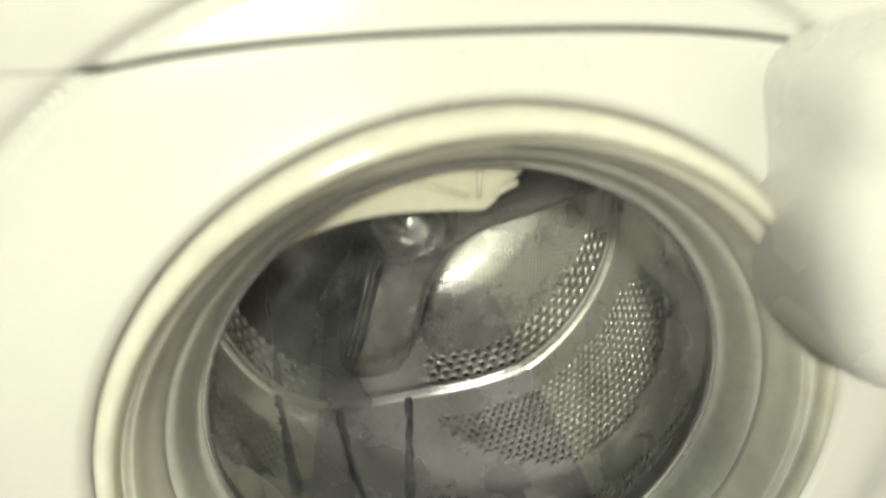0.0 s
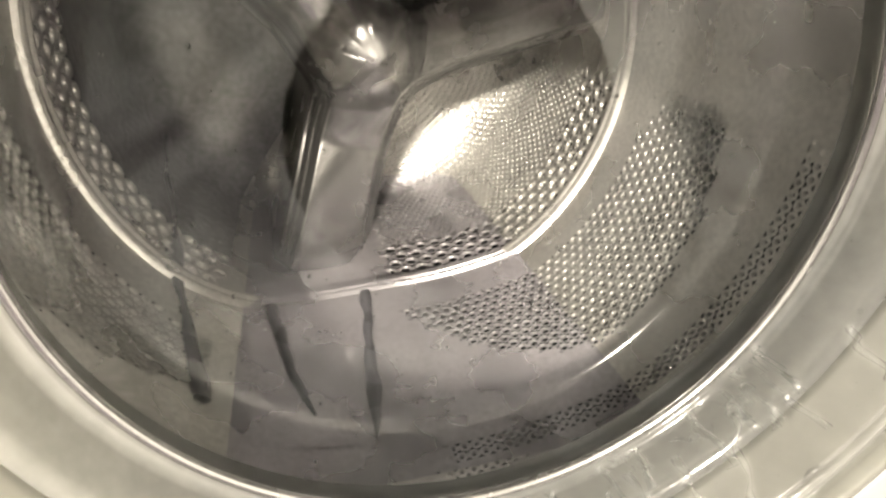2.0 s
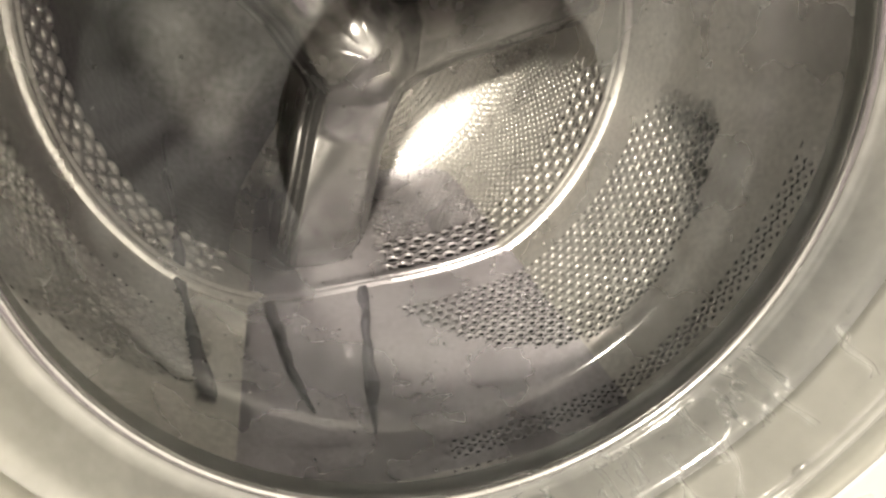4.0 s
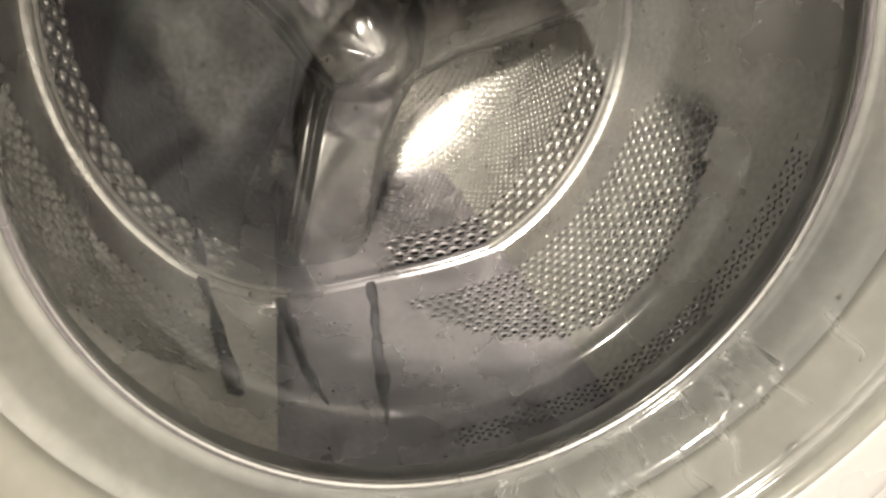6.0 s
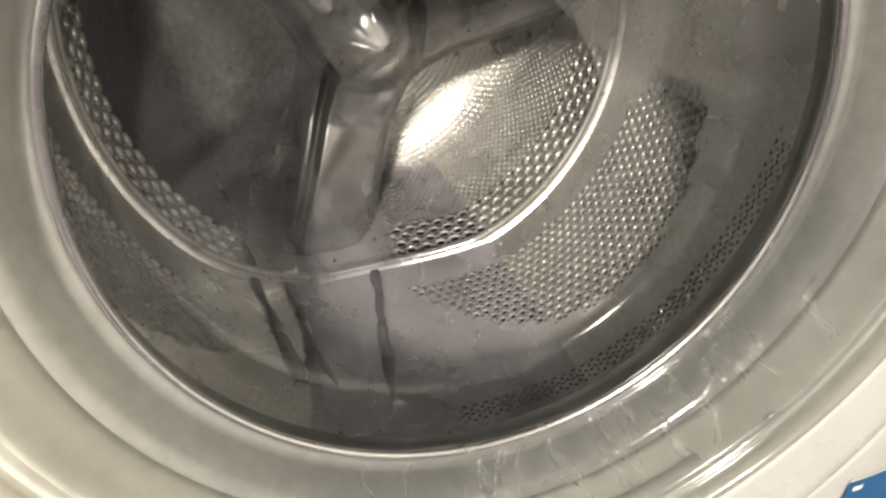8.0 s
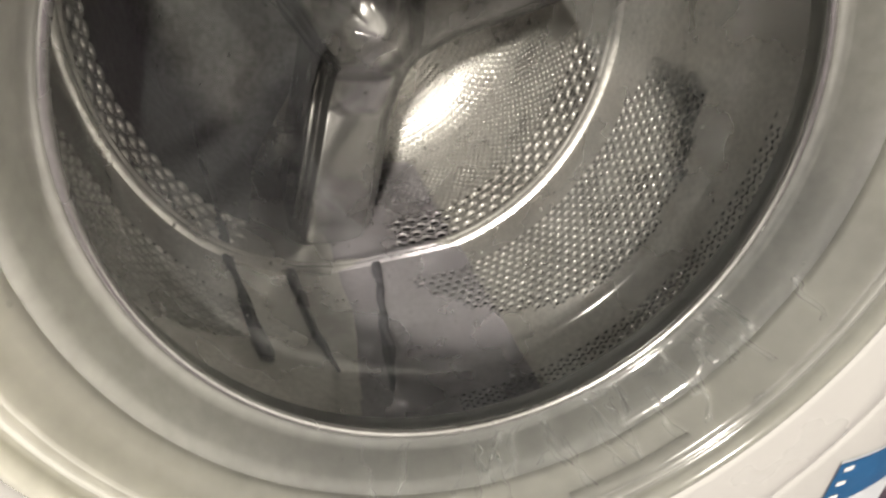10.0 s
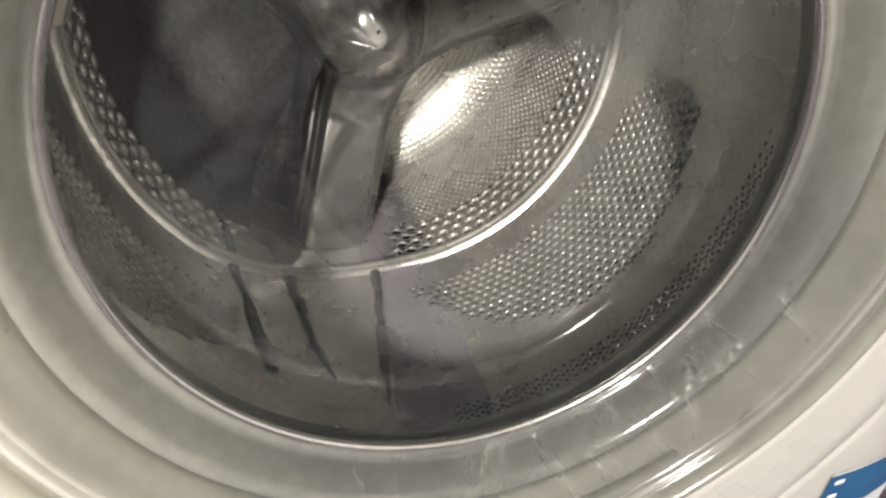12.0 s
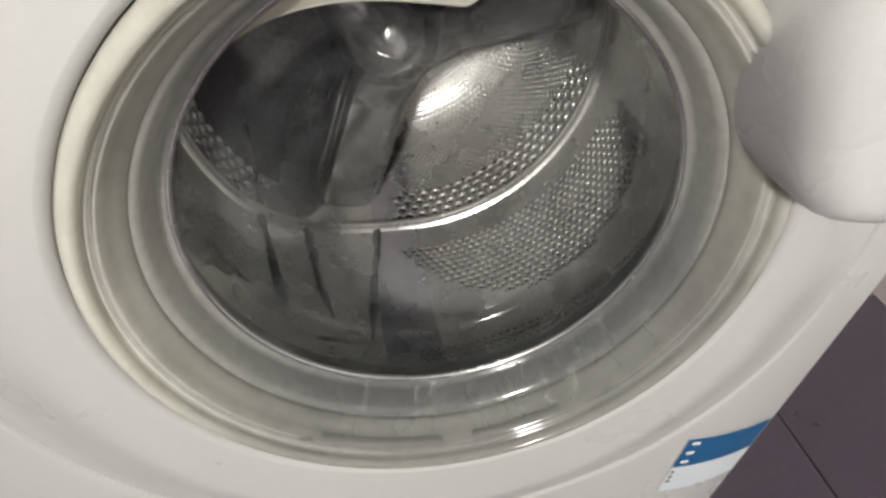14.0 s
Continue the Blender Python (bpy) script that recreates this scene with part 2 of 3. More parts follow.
def machine():
    m = tagged(empty("washing_machine", 0, 0, ZC), "white front-loading washing machine with a round glass door", "washing machine")
    seg = 360
    bm = bmesh.new()
    rows = arc_rows(bm, lambda a: R1 + 0.004, panel_edge, 130, seg)
    lip = [bm.verts.new((v.co.x * R1 / (R1 + 0.004), v.co.y + 0.003, v.co.z * R1 / (R1 + 0.004))) for v in rows[0]]
    deep = [bm.verts.new((v.co.x, v.co.y + 0.012, v.co.z)) for v in lip]
    back = [bm.verts.new((v.co.x, 0.07, v.co.z)) for v in rows[-1]]
    grid_faces(bm, [deep, lip] + rows + [back], True)
    part("front_panel", bm, ENAMEL, m)

    # control panel over the joint
    bm = bmesh.new()
    rows = []
    for j in range(111):
        row = []
        for i in range(241):
            x = HW * (i / 120 - 1)
            z0 = seam_z(x) + seam_gap(x)
            z = z0 + (0.40 - z0) * max(0, j - 1) / 109
            row.append(bm.verts.new((x, face_depth(x, z) + (0.008 if j == 0 else 0), z)))
        rows.append(row)
    grid_faces(bm, rows)
    part("control_panel", bm, ENAMEL, m)
    bm = bmesh.new()
    box(bm, -0.15, 0.15, 0.036, 0.05, SEAM - 0.012, SEAM + 0.008)
    part("joint_strip", bm, DARK, m)

    bm = bmesh.new()
    box(bm, -HW + 0.004, HW - 0.004, 0.55, 0.57, -0.43, 0.40)
    box(bm, -HW, -HW + 0.004, 0.07, 0.57, -0.43, 0.40)
    box(bm, HW - 0.004, HW, 0.07, 0.57, -0.43, 0.40)
    box(bm, -HW + 0.004, HW - 0.004, 0.045, 0.55, 0.385, 0.40)
    box(bm, -HW + 0.004, HW - 0.004, 0.07, 0.55, -0.43, -0.42)
    part("cabinet", bm, ENAMEL, m, smooth=False)
    for sx in (-1, 1):
        for y in (0.1, 0.5):
            bm = bmesh.new()
            bmesh.ops.create_cone(bm, cap_ends=True, segments=24, radius1=0.022, radius2=0.018, depth=0.021, matrix=Matrix.Translation((sx * 0.25, y, -0.4395)))
            part("foot", bm, DARK, m)
    sticker(m)
    return m


def closed_curve(points, per=10):
    """A smooth closed outline through a few points (Catmull-Rom)."""
    out, n = [], len(points)
    for i in range(n):
        p0, p1, p2, p3 = (Vector(points[(i + k) % n]) for k in (-1, 0, 1, 2))
        for k in range(per):
            t = k / per
            out.append(0.5 * ((2 * p1) + (p2 - p0) * t + (2 * p0 - 5 * p1 + 4 * p2 - p3) * t * t + (3 * p1 - p0 - 3 * p2 + p3) * t ** 3))
    return out


def handle(d):
    """A plump moulded grip over the upper right of the door ring."""
    line = closed_curve([(0.102, 0.141), (0.1025, 0.115), (0.116, 0.083), (0.130, 0.060), (0.149, 0.049), (0.198, 0.0475), (0.232, 0.063), (0.240, 0.120), (0.212, 0.172), (0.160, 0.188), (0.108, 0.174)])
    cx, cz = 0.172, 0.114
    bm = bmesh.new()
    rows = []
    for y, s in ((0.026, 0.99), (0.0, 1.0), (-0.014, 1.0), (-0.021, 0.99), (-0.0265, 0.965), (-0.031, 0.925), (-0.0345, 0.87), (-0.0365, 0.79), (-0.0378, 0.6), (-0.0385, 0.3), (-0.0385, 0.02)):
        rows.append([bm.verts.new((cx + (p.x - cx) * s, y + 0.07 * max(0.0, p.x - 0.15) * s, cz + (p.y - cz) * s)) for p in line])
    grid_faces(bm, rows, True)
    return part("handle", bm, HANDLE, d, "plump glossy white plastic handle")


def gasket(d):
    """The ivory gasket behind the glass, with a flap that hangs over the top of the opening."""
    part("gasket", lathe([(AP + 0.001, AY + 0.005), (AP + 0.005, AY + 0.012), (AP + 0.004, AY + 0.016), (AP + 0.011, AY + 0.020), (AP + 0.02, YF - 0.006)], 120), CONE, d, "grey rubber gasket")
    bm = bmesh.new()
    front, backs = [], []
    n = 60
    for i in range(n + 1):
        a = radians(74 + (153 - 74) * i / n)
        top = Vector((AP * 1.004 * math.cos(a), 0, AP * 1.004 * math.sin(a)))
        deg = 74 + (153 - 74) * i / n
        # drop of the flap's lower edge below the rim: steep at one end, a long slope at the other
        if deg < 87:
            k = 0.027 * smooth01((deg - 74) / 13)
        else:
            k = 0.002 + 0.025 * (1 - smooth01((deg - 87) / 62))
        low = top * (1 - max(0.0, k) / AP)
        for lst, y in ((front, AY + 0.010), (backs, AY + 0.016)):
            lst.append([bm.verts.new((top.x * (1 - f) + low.x * f, y + 0.006 * f, top.z * (1 - f) + low.z * f)) for f in (0, 0.33, 0.66, 0.92, 1)])
    grid_faces(bm, front)
    grid_faces(bm, [list(reversed(r)) for r in backs])
    for i in range(n):
        bm.faces.new((front[i][-1], front[i + 1][-1], backs[i + 1][-1], backs[i][-1]))
    fl = part("flap", bm, GASKET, d, "ivory rubber flap with a raised triangle")
    for (x0, z0), (x1, z1) in (((-0.0265, 0.1215), (-0.001, 0.113)), ((0.004, 0.125), (0.0035, 0.112)), ((0.010, 0.1125), (0.0215, 0.118))):
        bm = bmesh.new()
        v = Vector((x1 - x0, 0, z1 - z0))
        mat = Matrix.Translation(((x0 + x1) / 2, AY + 0.0115, (z0 + z1) / 2)) @ v.to_track_quat("Z", "Y").to_matrix().to_4x4()
        bmesh.ops.create_cone(bm, cap_ends=True, segments=10, radius1=0.0012, radius2=0.0012, depth=v.length, matrix=mat)
        part("rib", bm, GASKET, fl)


def ring_marks(d):
    """Small moulded tabs and long ribs on the lower part of the door ring."""
    for deg in (-44.5, -121.5):
        a = radians(deg)
        bm = bmesh.new()
        cx, cz = (R1 - 0.0095) * math.cos(a), (R1 - 0.0095) * math.sin(a)
        tx, tz, ix, iz = -math.sin(a), math.cos(a), -math.cos(a), -math.sin(a)
        rows = []
        for y, k in ((0.016, 1.05), (0.0085, 1.0), (0.0078, 0.92)):
            rows.append([bm.verts.new((cx + k * 0.0075 * (tx * math.cos(t) + 0.55 * ix * math.sin(t)), y, cz + k * 0.0075 * (tz * math.cos(t) + 0.55 * iz * math.sin(t)))) for t in [k2 * math.pi / 10 for k2 in range(11)]])
        grid_faces(bm, rows)
        bm.faces.new(rows[-1])
        part("tab", bm, RING, d)
    for d0, d1 in ((-118.0, -88.0), (-80.0, -57.0)):
        bm = bmesh.new()
        rows = []
        for r, y in ((R1 - 0.0152, 0.0150), (R1 - 0.0149, 0.0122), (R1 - 0.0140, 0.0098), (R1 - 0.0133, 0.0092)):
            rows.append([bm.verts.new((r * math.cos(radians(x)), y - 0.0012, r * math.sin(radians(x)))) for x in np.linspace(d0, d1, 40)])
        grid_faces(bm, rows)
        part("rib", bm, RING, d)


def door(m):
    prof = [(R1 - 0.0004, 0.014), (R1 - 0.001, 0.004), (R1 - 0.003, 0.000), (R1 - 0.006, -0.002), (R1 - 0.0085, -0.001), (R1 - 0.0093, 0.003),
            (R1 - 0.0098, 0.007), (R1 - 0.0104, 0.0045), (R1 - 0.0114, 0.0055), (R1 - 0.0119, 0.009), (R1 - 0.0125, 0.0075), (R1 - 0.0134, 0.009),
            (R1 - 0.0150, 0.014), (R1 - 0.0172, 0.019), (R1 - 0.0195, 0.0228), (R1 - 0.0200, 0.0255), (R1 - 0.0195, 0.029)]
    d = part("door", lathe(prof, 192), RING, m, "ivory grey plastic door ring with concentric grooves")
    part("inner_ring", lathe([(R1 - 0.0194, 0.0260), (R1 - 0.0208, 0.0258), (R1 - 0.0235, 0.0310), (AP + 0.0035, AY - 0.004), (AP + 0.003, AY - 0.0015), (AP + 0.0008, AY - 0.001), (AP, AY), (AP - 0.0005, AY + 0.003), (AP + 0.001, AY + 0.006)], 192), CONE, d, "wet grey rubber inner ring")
    g = part("glass_bowl", lathe([(AP * max(0.004, math.cos(radians(t))) ** 0.143, AY + 0.002 + BOWL * math.sin(radians(t)) ** 0.143) for t in [90 * (k / 60) ** 3.0 for k in range(61)]]), GLASS, d,
             "clear wet glass bowl")
    g.visible_shadow = False
    part("rim", lathe([(AP + 0.0006, AY + 0.0005), (AP - 0.0008, AY - 0.0004), (AP - 0.0022, AY + 0.0006), (AP - 0.0026, AY + 0.0022), (AP - 0.0014, AY + 0.0036)], 192), STAR, d, "thin bright metal rim")
    handle(d)
    gasket(d)
    ring_marks(d)
    wetness(d)
    return d


CONE_PROFILE = [(AP, AY - 0.001), (AP + 0.0035, AY - 0.004), (R1 - 0.0235, 0.031), (R1 - 0.0208, 0.0258), (R1 - 0.0195, 0.0228), (R1 - 0.0172, 0.019), (R1 - 0.0134, 0.009)]


def cone_y(r):
    return float(np.interp(r, [p[0] for p in CONE_PROFILE], [p[1] for p in CONE_PROFILE]))


def bowl_y(r):
    return AY + 0.002 + BOWL * (1 - min(1.0, r / AP) ** 14) ** 0.0714


def bead(bm, place, out, size, rng):
    """A flattened drop that sits on a surface."""
    q = out.to_track_quat("Z", "Y").to_matrix().to_4x4()
    rows = []
    st = rng.uniform(0.8, 1.5)
    for e in (0, 28, 58):
        c, s = math.cos(radians(e)), math.sin(radians(e))
        rows.append([bm.verts.new(Matrix.Translation(place) @ q @ Vector((size * c * math.cos(t), size * c * st * math.sin(t), size * 0.6 * s))) for t in [k * math.pi / 4 for k in range(8)]])
    grid_faces(bm, rows, True)
    bm.faces.new(rows[-1])


def wetness(d):
    """Beads and run-down trails of water on the lower door ring and on the glass."""
    rng = random.Random(4)
    bm = bmesh.new()
    for k in range(55):
        a = radians(rng.gauss(-62, 34))
        r = AP + 0.001 + abs(rng.gauss(0, 0.012))
        r = min(r, R1 - 0.015)
        p = Vector((r * math.cos(a), cone_y(r), r * math.sin(a)))
        bead(bm, p, Vector((-math.cos(a), -0.8, -math.sin(a))).normalized(), rng.choice((0.0003, 0.0004, 0.0005, 0.0008)), rng)
    tagged(part("ring_spray", bm, BEAD, d, "small clear water drops"), kind="stuff")
    bm = bmesh.new()
    for k in range(230):
        a, r = rng.uniform(0, 2 * math.pi), (AP - 0.003) * math.sqrt(rng.uniform(0.02, 1))
        p = Vector((r * math.cos(a), bowl_y(r) - 0.0003, r * math.sin(a)))
        bead(bm, p, Vector((-0.4 * math.cos(a), -1, -0.4 * math.sin(a))).normalized(), rng.choice((0.0003, 0.0004, 0.0005, 0.0007)), rng)
    tagged(part("glass_spray", bm, BEAD, d, "small clear water drops"), kind="stuff")
    runs = [(-24, 0.139, 0.014), (-43, 0.135, 0.027), (-49, 0.133, 0.012), (-63, 0.132, 0.019), (-69, 0.132, 0.015), (-83, 0.132, 0.009), (-89, 0.132, 0.013), (-108, 0.1325, 0.010), (-116, 0.132, 0.012)]
    runs += [(rng.uniform(-100, -30), rng.uniform(0.1315, 0.137), rng.uniform(0.003, 0.010)) for _ in range(26)]
    for a0, r0, length in runs:
        bm = bmesh.new()
        x, z = r0 * math.cos(radians(a0)), r0 * math.sin(radians(a0))
        rows, n = [], 40
        size, ph = rng.uniform(0.0007, 0.0017), rng.uniform(0, 6)
        lean = rng.uniform(-1.8, 1.0)
        for k in range(n + 1):
            f = k / n
            px = x + lean * length * f + 0.0016 * math.sin(ph + 5.5 * f) + 0.0007 * math.sin(3 * ph + 17 * f)
            pz = z - length * f
            r = math.hypot(px, pz)
            if r > R1 - 0.0145 or r < AP:
                break
            w = size * (0.35 + 0.65 * abs(math.sin(ph + 4.2 * f + 0.6 * math.sin(9 * f)))) * (1 + 0.6 * smooth01((f - 0.85) / 0.1))
            out = Vector((-px / r, -0.8, -pz / r)).normalized()
            side = Vector((-pz / r, 0, px / r)) * 0.6 + Vector((0.8, 0, 0))
            c = Vector((px, cone_y(r), pz))
            rows.append([bm.verts.new(c + side * w * u + out * h) for u, h in ((-1, -0.0002), (-0.8, w * 0.4), (-0.3, w * 0.62), (0.3, w * 0.62), (0.8, w * 0.4), (1, -0.0002))])
        if len(rows) > 2:
            grid_faces(bm, rows)
            part("water_trail", bm, BEAD, d).visible_shadow = False
        else:
            bm.free()


ARMS = (-112.0, 12.0, 130.0)      # the three lifters and the arms of the back star, degrees round the axis


def next_arm(a):
    return ARMS[(ARMS.index(a) + 1) % 3] + (360 if a == ARMS[2] else 0)


STAR_ARMS = ((-106.0, 0.021, 0.027, 0.008, 0.022, 0.05), (13.0, 0.022, 0.024, 0.014, 0.014, 0.10), (137.0, 0.025, 0.014, 0.034, 0.0, 0.37))   # angle, half width at the hub and at the wall, crown, how far sunk, slope outwards


def skew(deg, y):
    """The drum hangs a little askew: its far end stands nearer on one side."""
    d = abs((deg % 360) - 180)
    return y - 0.040 * smooth01((95 - d) / 60) * smooth01((y - 0.11) / 0.14)


def on_drum(deg, y, r=RD):
    a = radians(deg)
    return Vector((r * math.cos(a), skew(deg, y), r * math.sin(a)))


BOTTOM, DEEP, ROUND = 0.455, 0.057, 2.6     # where the wall begins to round into the back, how deep, how squarely


def back_depth(r):
    return BOTTOM + DEEP * max(0.0, 1 - (r / RD) ** ROUND) ** (1 / ROUND)


def back_profile():
    """Points (radius, y, length run) down the wall from the large holes and round into the back."""
    pts = [(RD, 0.344 + (BOTTOM - 0.344) * k / 20) for k in range(20)]
    for k in range(81):
        q = math.pi / 2 * k / 80
        pts.append((RD * math.cos(q) ** (2 / ROUND), BOTTOM + DEEP * math.sin(q) ** (2 / ROUND)))
    run, out = 0.0, []
    for i, p in enumerate(pts):
        run += math.dist(p, pts[i - 1]) if i else 0.0
        out.append((*p, run))
    return out


BACK = back_profile()


def along_back(s):
    run = [p[2] for p in BACK]
    return float(np.interp(s, run, [p[0] for p in BACK])), float(np.interp(s, run, [p[1] for p in BACK]))


def perforated(bm, a0, a1, y0, y1, pitch, hole, lip, leaf=0.0, place=None):
    """A strip of sheet with real round holes, each with a turned-out rim. place: how the strip runs, if not straight along the wall."""
    place = place or (lambda y: (RD, y))
    cols = max(2, int(round(radians(a1 - a0) * RD / pitch)))
    rws = max(1, int(round((y1 - y0) / (pitch * 0.87))))
    da, dy = (a1 - a0) / cols, (y1 - y0) / rws
    deg = math.degrees(hole / RD)

    def spot(a, s, out=0.0):
        r, y = place(s)
        return bm.verts.new(on_drum(a, y, r + out))
    for j in range(rws):
        sh = (0.25 if j % 2 else -0.25) * da
        for i in range(cols):
            ca, cy = a0 + (i + 0.5) * da + sh, y0 + (j + 0.5) * dy
            rings = [[] for _ in range(4)]
            u = (2 * (i + 0.5) / cols - 1)
            if cy < y0 + leaf * (1 if u < 0 else 0.3) * u * u or cy > y1 - 0.2 * leaf * max(0.0, u) ** 6:
                bm.faces.new([spot(ca + 0.5 * da * c, cy + 0.5 * dy * t) for c, t in ((-1, -1), (1, -1), (1, 1), (-1, 1))])
                continue
            for k in range(8):
                t = math.pi / 8 + k * math.pi / 4
                c, s = math.cos(t), math.sin(t)
                q = 1 / max(abs(c), abs(s))
                rings[0].append(spot(ca + 0.5 * da * c * q, cy + 0.5 * dy * s * q))
                for ring, grow, out in ((1, 1.25, -lip * 0.75), (2, 1.0, lip * 0.35), (3, 0.9, lip + 0.0012)):
                    rings[ring].append(spot(ca + deg * grow * c, cy + hole * grow * s, out))
            grid_faces(bm, rings, True)


def round_off(ob):
    """Shades the flat cells of a perforated sheet as one round wall."""
    normals = []
    for v in ob.data.vertices:
        r = math.hypot(v.co.x, v.co.z)
        if abs(r - RD) < 2e-5:
            out = Vector((v.co.x / r, 0, v.co.z / r))
            normals.append(out if out.dot(v.normal) > 0 else -out)
        else:
            normals.append(v.normal.copy())
    ob.data.normals_split_custom_set_from_vertices(normals)
    return ob


def plain_strip(bm, a0, a1, y0, y1, na, ny, rad=RD):
    rows = [[bm.verts.new(on_drum(a0 + (a1 - a0) * i / na, y0 + (y1 - y0) * j / ny, rad)) for i in range(na + 1)] for j in range(ny + 1)]
    grid_faces(bm, rows)


def lifter(bm, a, half, y0, y1, high):
    """A low smooth paddle pressed out of the drum's wall."""
    rows = []
    for j in range(25):
        v = j / 24
        y = y0 + (y1 - y0) * v
        swell = smooth01(v / 0.5) * smooth01((1 - v) / 0.4)
        row = []
        for i in range(33):
            u = i / 16 - 1
            h = high * swell * (math.cos(math.pi * u) * 0.5 + 0.5) ** 0.8
            row.append(bm.verts.new(on_drum(a + half * u + 3.0 * math.sin(v * 2.6) - 1.5, y, RD - 0.0006 - h)))
        rows.append(row)
    grid_faces(bm, rows)


def star_edge(x, z):
    """Distance inwards from the star's outline (below 0: in a pocket), and the crown's height there."""
    r = math.hypot(x, z)
    deg = math.degrees(math.atan2(z, x))
    hub = math.hypot(x + 0.011, z - 0.015)
    bulb = 0.031 * max(0.0, 1 - (hub / 0.054) ** 2)
    weight = math.exp((0.030 - hub) / 0.006)
    total, height, drop = weight, 0.0, 0.004 * weight
    for a, w0, w1, high, sunk, slope in STAR_ARMS:
        d = (deg - a + 180) % 360 - 180
        along, off = r * math.cos(radians(d)), abs(r * math.sin(radians(d)))
        if along < 0:
            continue
        w = w0 + (w1 - w0) * along / RD
        weight = math.exp((w - off) / 0.006)
        total += weight
        drop += weight * (sunk * smooth01((along - 0.02) / 0.05) + slope * along)
        height = max(height, high * smooth01((along - 0.010) / 0.05) * max(0.0, 1 - (off / (w + 0.004)) ** 2) ** 0.5)
    return 0.006 * math.log(max(total, 1e-9)), (height ** 3 + bulb ** 3) ** (1 / 3) - drop / max(total, 1e-9)


def back_star(d):
    """The drum's back: three round-topped arms that meet at a hub, with stepped flanks down into the pockets."""
    bm = bmesh.new()
    rows = []
    nr, na = 110, 540
    for j in range(nr + 1):
        r = 0.0008 + (RD - 0.0015) * j / nr
        row = []
        for i in range(na):
            t = 2 * math.pi * i / na
            x, z = r * math.cos(t), r * math.sin(t)
            e, crown = star_edge(x, z)
            top = 0.302 - crown - 0.006 * smooth01(1 - r / 0.06)
            top += 0.007 * (1 - smooth01((e + 0.003) / 0.004)) + 0.008 * (1 - smooth01((e + 0.009) / 0.004))
            y = top + (back_depth(r) + 0.003 - top) * (1 - smooth01((e + 0.020) / 0.009))
            deg = math.degrees(t)
            y += (skew(deg, y) - y) * smooth01((r - 0.03) / 0.12)
            row.append(bm.verts.new((x, y, z)))
        rows.append(row)
    grid_faces(bm, rows, True)
    return part("back_star", bm, STAR, d, "smooth three-armed pressed steel back")


def shade_strip(lift, a0, a1, bend, y0, y1, wide, ph):
    """A dark ragged strip that paints the shade and reflection along the paddle's edge."""
    bm = bmesh.new()
    rows = []
    for j in range(41):
        v = j / 40
        c = a0 + (a1 - a0) * v + bend * math.sin(math.pi * v) + 0.25 * math.sin(ph + 9 * v) + 0.12 * math.sin(ph + 27 * v)
        w = wide * (0.62 + 0.12 * math.sin(ph + 7 * v) + 0.08 * math.sin(31 * v)) * smooth01(0.25 + 9 * (1 - v)) * smooth01(0.2 + 3 * v)
        rows.append([bm.verts.new(on_drum(c + w * u, y0 + (y1 - y0) * v, RD - h)) for u, h in ((-1, 0.0), (-0.85, 0.0028), (0.85, 0.0028), (1, 0.0))])
    grid_faces(bm, rows)
    part("shade_line", bm, DARK_LINE, lift, "dark painted shade line along the paddle")


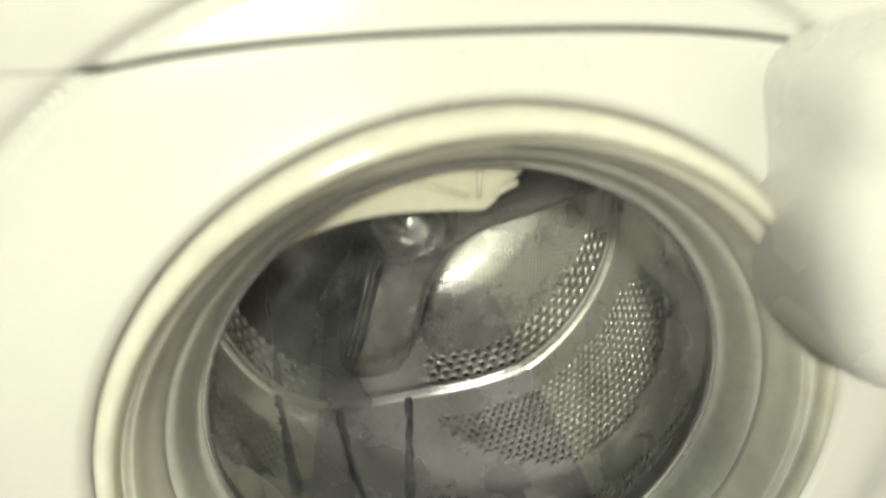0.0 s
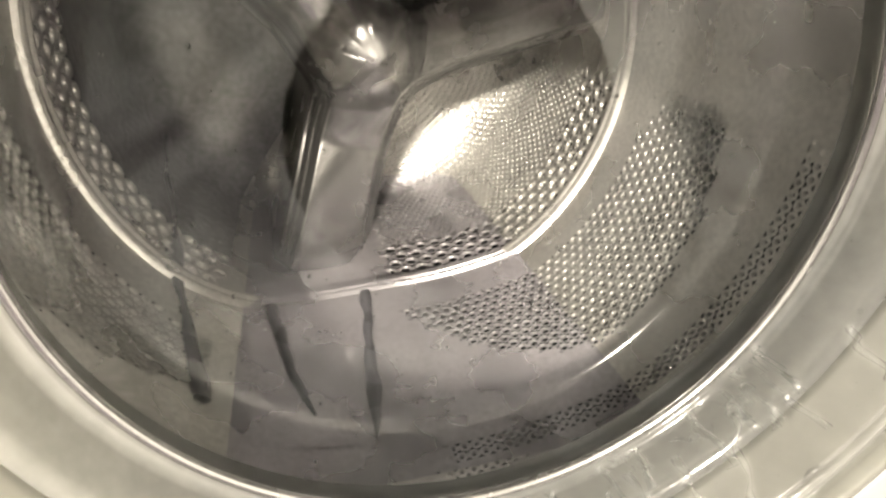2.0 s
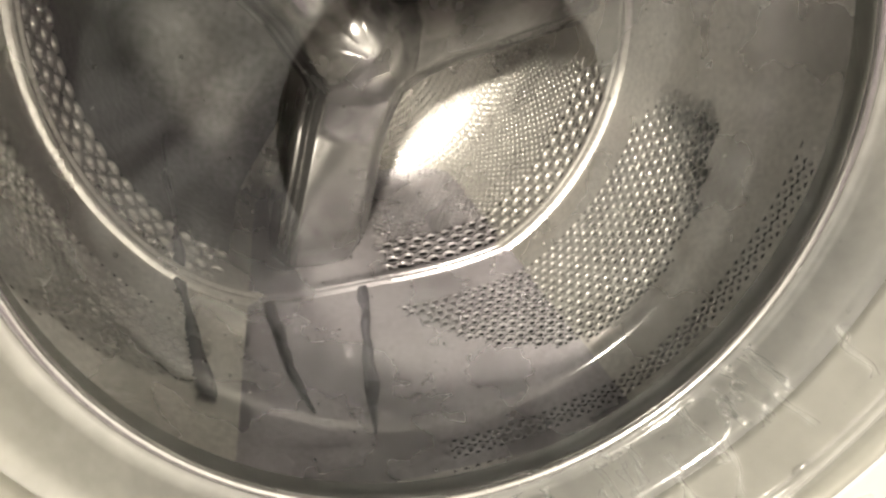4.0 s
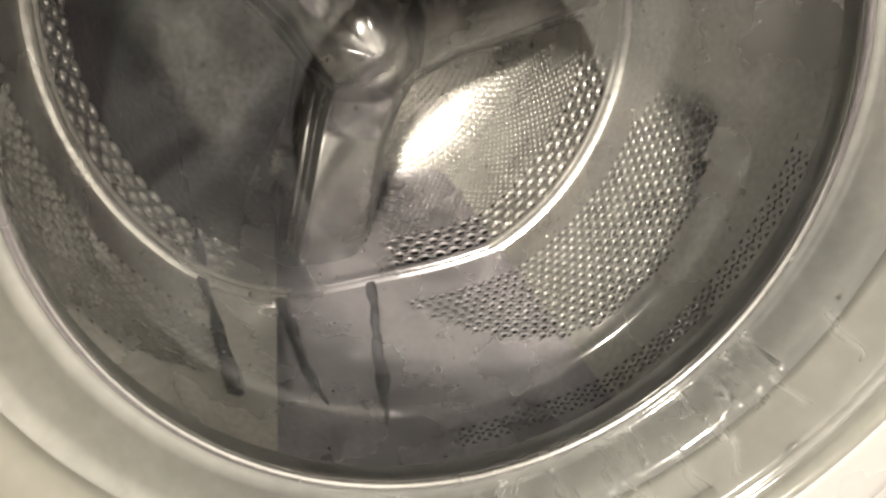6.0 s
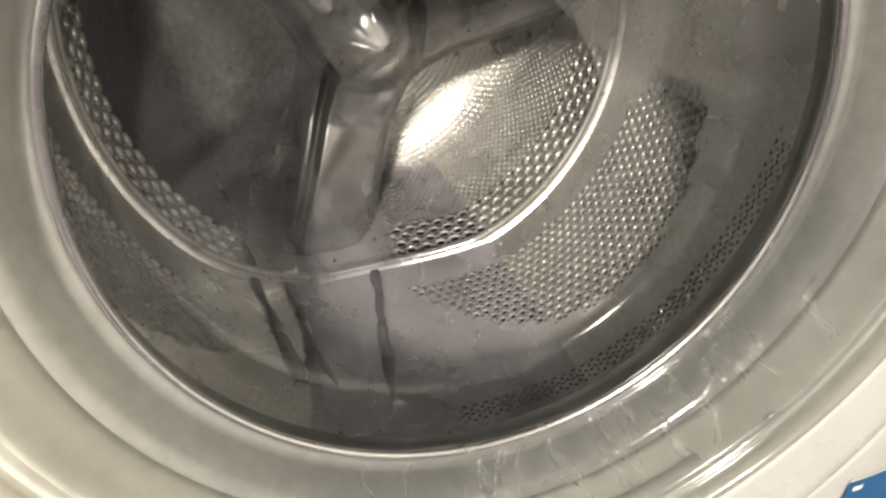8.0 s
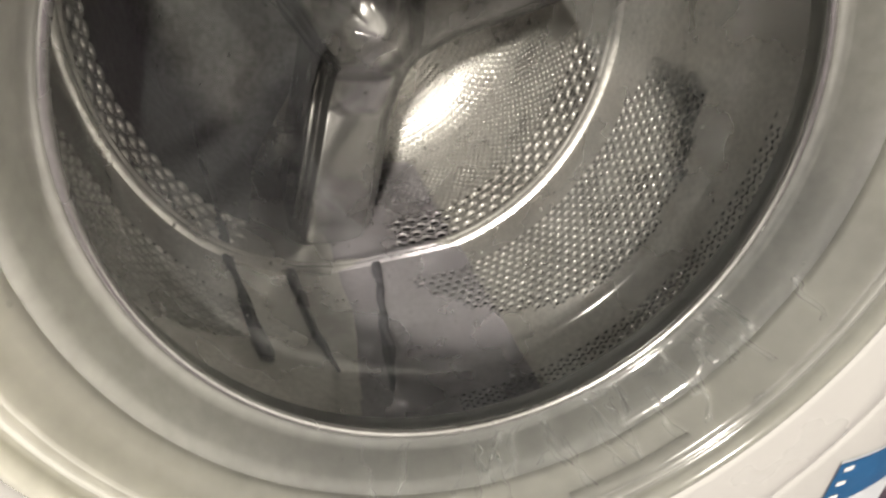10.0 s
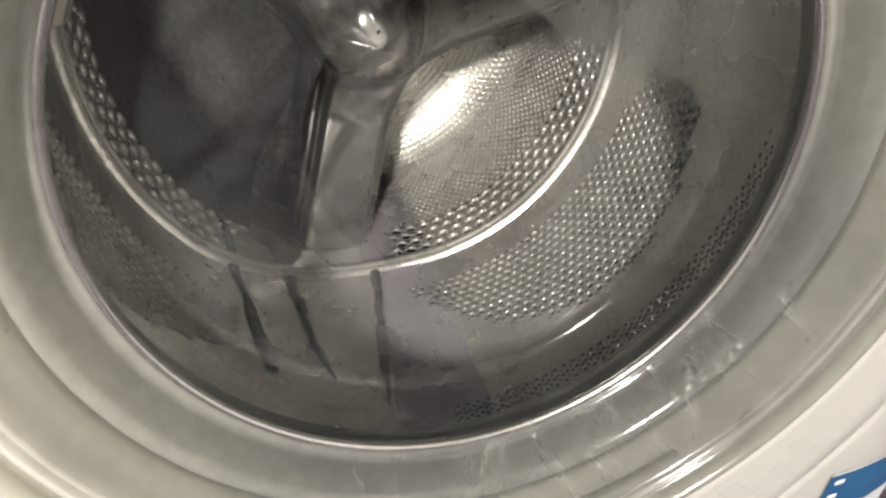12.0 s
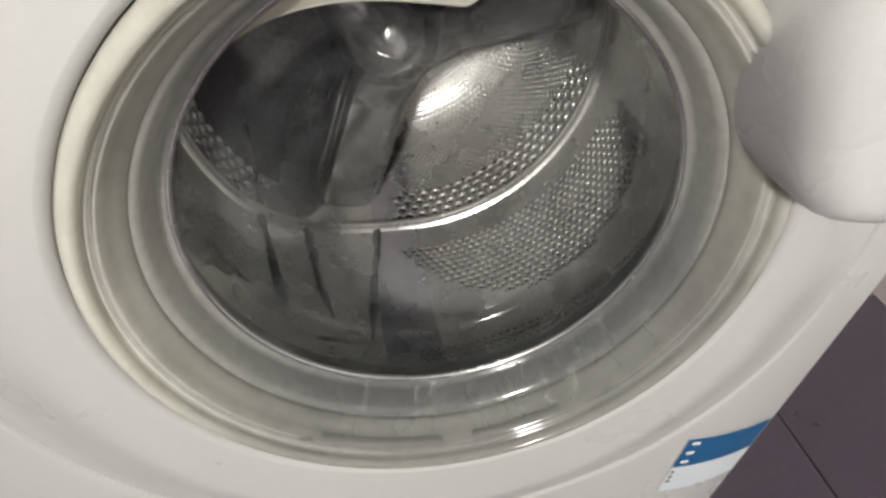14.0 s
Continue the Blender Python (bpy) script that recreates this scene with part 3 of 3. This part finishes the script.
def drum(m):
    d = empty("drum")
    d.parent = m
    part("front_flange", lathe([(AP + 0.018, YF - 0.010), (AP + 0.024, YF - 0.001), (AP + 0.034, YF + 0.002), (RD - 0.006, YF + 0.003), (RD - 0.001, YF + 0.006), (RD, YF + 0.010)], 160), STEEL, d)
    part("tub", lathe([(RD + 0.018, YF - 0.01), (RD + 0.018, YB + 0.006), (0.02, YB + 0.008), (0.002, YB + 0.008)], 96), TUB, d, "dark plastic tub behind the drum")
    # wall in plain hoops and perforated fields
    y_front, y_main, y_rear = (0.104, 0.116), (0.150, 0.246), (0.296, 0.344)
    bm = bmesh.new()
    for y0, y1 in ((YF + 0.010, 0.104), (0.116, 0.150), (0.246, 0.280)):
        plain_strip(bm, 0, 360, y0, y1, 180, 3)
    rows = []
    for v in range(25):
        y = 0.279 + 0.017 * v / 24
        bead_high = 0.0042 * max(0.0, math.sin(math.pi * v / 24)) + 0.0016 * abs(math.sin(3 * math.pi * v / 24))
        rows.append([bm.verts.new(on_drum(2 * i, y, RD - bead_high)) for i in range(181)])
    grid_faces(bm, rows)
    last = BACK[-1][2]
    for a in ARMS:
        for y0, y1 in (y_front, y_main, y_rear):
            plain_strip(bm, a - 18, a + 22, y0, y1, 24, 6)
            for e in (a - 21, a + 20):
                plain_strip(bm, e, e + 3.5, y0, y1, 3, 6, RD + 0.0007)
        rows = []
        for k in range(41):
            r, y = along_back(last * k / 40)
            rows.append([bm.verts.new(on_drum(a - 21 + 45 * i / 24, y, r + 0.0005)) for i in range(25)])
        grid_faces(bm, rows)
    part("shell", bm, STEEL, d, "wet stainless steel drum wall")
    for a in ARMS:
        first, final = a + 22, next_arm(a) - 18
        bm = bmesh.new()
        perforated(bm, first, final, *y_main, 0.0080, 0.0026, 0.0015, 0.0 if a == ARMS[1] else 0.095)
        round_off(part("perforated_field", bm, STEEL, d))
        bm = bmesh.new()
        perforated(bm, first, final, *y_rear, 0.0134, 0.0046, 0.0020)
        round_off(part("perforated_field", bm, STEEL, d, "band of large round holes"))
        bm = bmesh.new()
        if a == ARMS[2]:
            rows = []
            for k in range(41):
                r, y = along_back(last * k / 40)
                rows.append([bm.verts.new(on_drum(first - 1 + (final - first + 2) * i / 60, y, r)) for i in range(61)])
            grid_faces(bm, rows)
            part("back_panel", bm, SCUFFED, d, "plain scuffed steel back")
        else:
            perforated(bm, first, final, 0.0, last - 0.05, 0.0072, 0.0022, 0.0013, 0.0, along_back)
            round_off(part("perforated_field", bm, STEEL, d, "rounded back with fine holes"))
        bm = bmesh.new()
        perforated(bm, first, final, *y_front, 0.0066, 0.0014, 0.0008)
        round_off(part("perforated_field", bm, STEEL, d))
    bm = bmesh.new()
    lifter(bm, ARMS[0] + 5, 9, 0.125, 0.278, 0.0012)
    lift = part("lifter", bm, STEEL, d, "low smooth steel paddle")
    shade_strip(lift, -100.5, -96.3, 0.3, 0.128, 0.290, 2.0, 0.4)
    shade_strip(lift, -110.5, -119.0, -0.5, 0.150, 0.290, 1.6, 2.1)
    back_star(d)
    return d


def water(m):
    """Washing water in the bottom of the drum, sinking slowly as it drains."""
    bm = bmesh.new()
    rows = []
    for j in range(41):
        y = YF + 0.004 + (0.50 - YF - 0.004) * j / 40
        row = []
        for i in range(41):
            x = 0.112 * (i / 20 - 1)
            row.append(bm.verts.new((x, y, 0.0002 * math.sin(60 * x + 25 * y) * math.sin(47 * y - 20 * x))))
        rows.append(row)
    grid_faces(bm, rows)
    w = part("water", bm, WATER)
    w.visible_shadow = False
    return tagged(w, "shallow clear grey washing water in the drum", "water", kind="stuff")


def water_edge():
    """The dark ragged edge of the water film on one side of the drum's wall, which follows the sinking water."""
    bm = bmesh.new()
    rows = []
    for j in range(61):
        v = j / 60
        y = 0.150 + 0.300 * v
        c = float(np.interp(y, [0.15, 0.20, 0.28, 0.36, 0.45], [-117, -122, -128.5, -136, -145])) + 0.5 * math.sin(14 * v) + 0.3 * math.sin(33 * v + 1)
        w = max(0.25, 1.5 * (1 - 0.75 * v) + 0.45 * math.sin(21 * v) + 0.25 * math.sin(47 * v))
        rows.append([])
        for u, h in ((-1, -0.0005), (-0.8, 0.0022), (0.8, 0.0022), (1, -0.0005)):
            a = radians(c + w * u)
            rows[-1].append(bm.verts.new(((RD - h) * math.cos(a), y, (RD - h) * math.sin(a))))
    grid_faces(bm, rows)
    return tagged(part("water_edge", bm, DARK_LINE), "dark ragged wet edge of the water on the drum wall", "water", kind="stuff")


room()
WM = machine()
DOOR = door(WM)
DRUM = drum(WM)
POOL = water(WM)
EDGE = water_edge()


def motions():
    walk(POOL, [(t, pose(0, 0, ZC + z)) for t, z in ((0, -0.1515), (3.0, -0.153), (5.5, -0.159), (6.5, -0.1625), (7.5, -0.164), (8.2, -0.167), (10.5, -0.179), (14.0, -0.1835))])
    walk(EDGE, [(t, pose(0, 0, ZC, 0, turn, 0)) for t, turn in ((0, 12), (1.0, 14), (3.0, 12), (5.5, 12), (6.5, 6.5), (7.5, 1.5), (8.2, 0), (10.5, 8.5), (12.0, 6), (14.0, 7))])


motions()
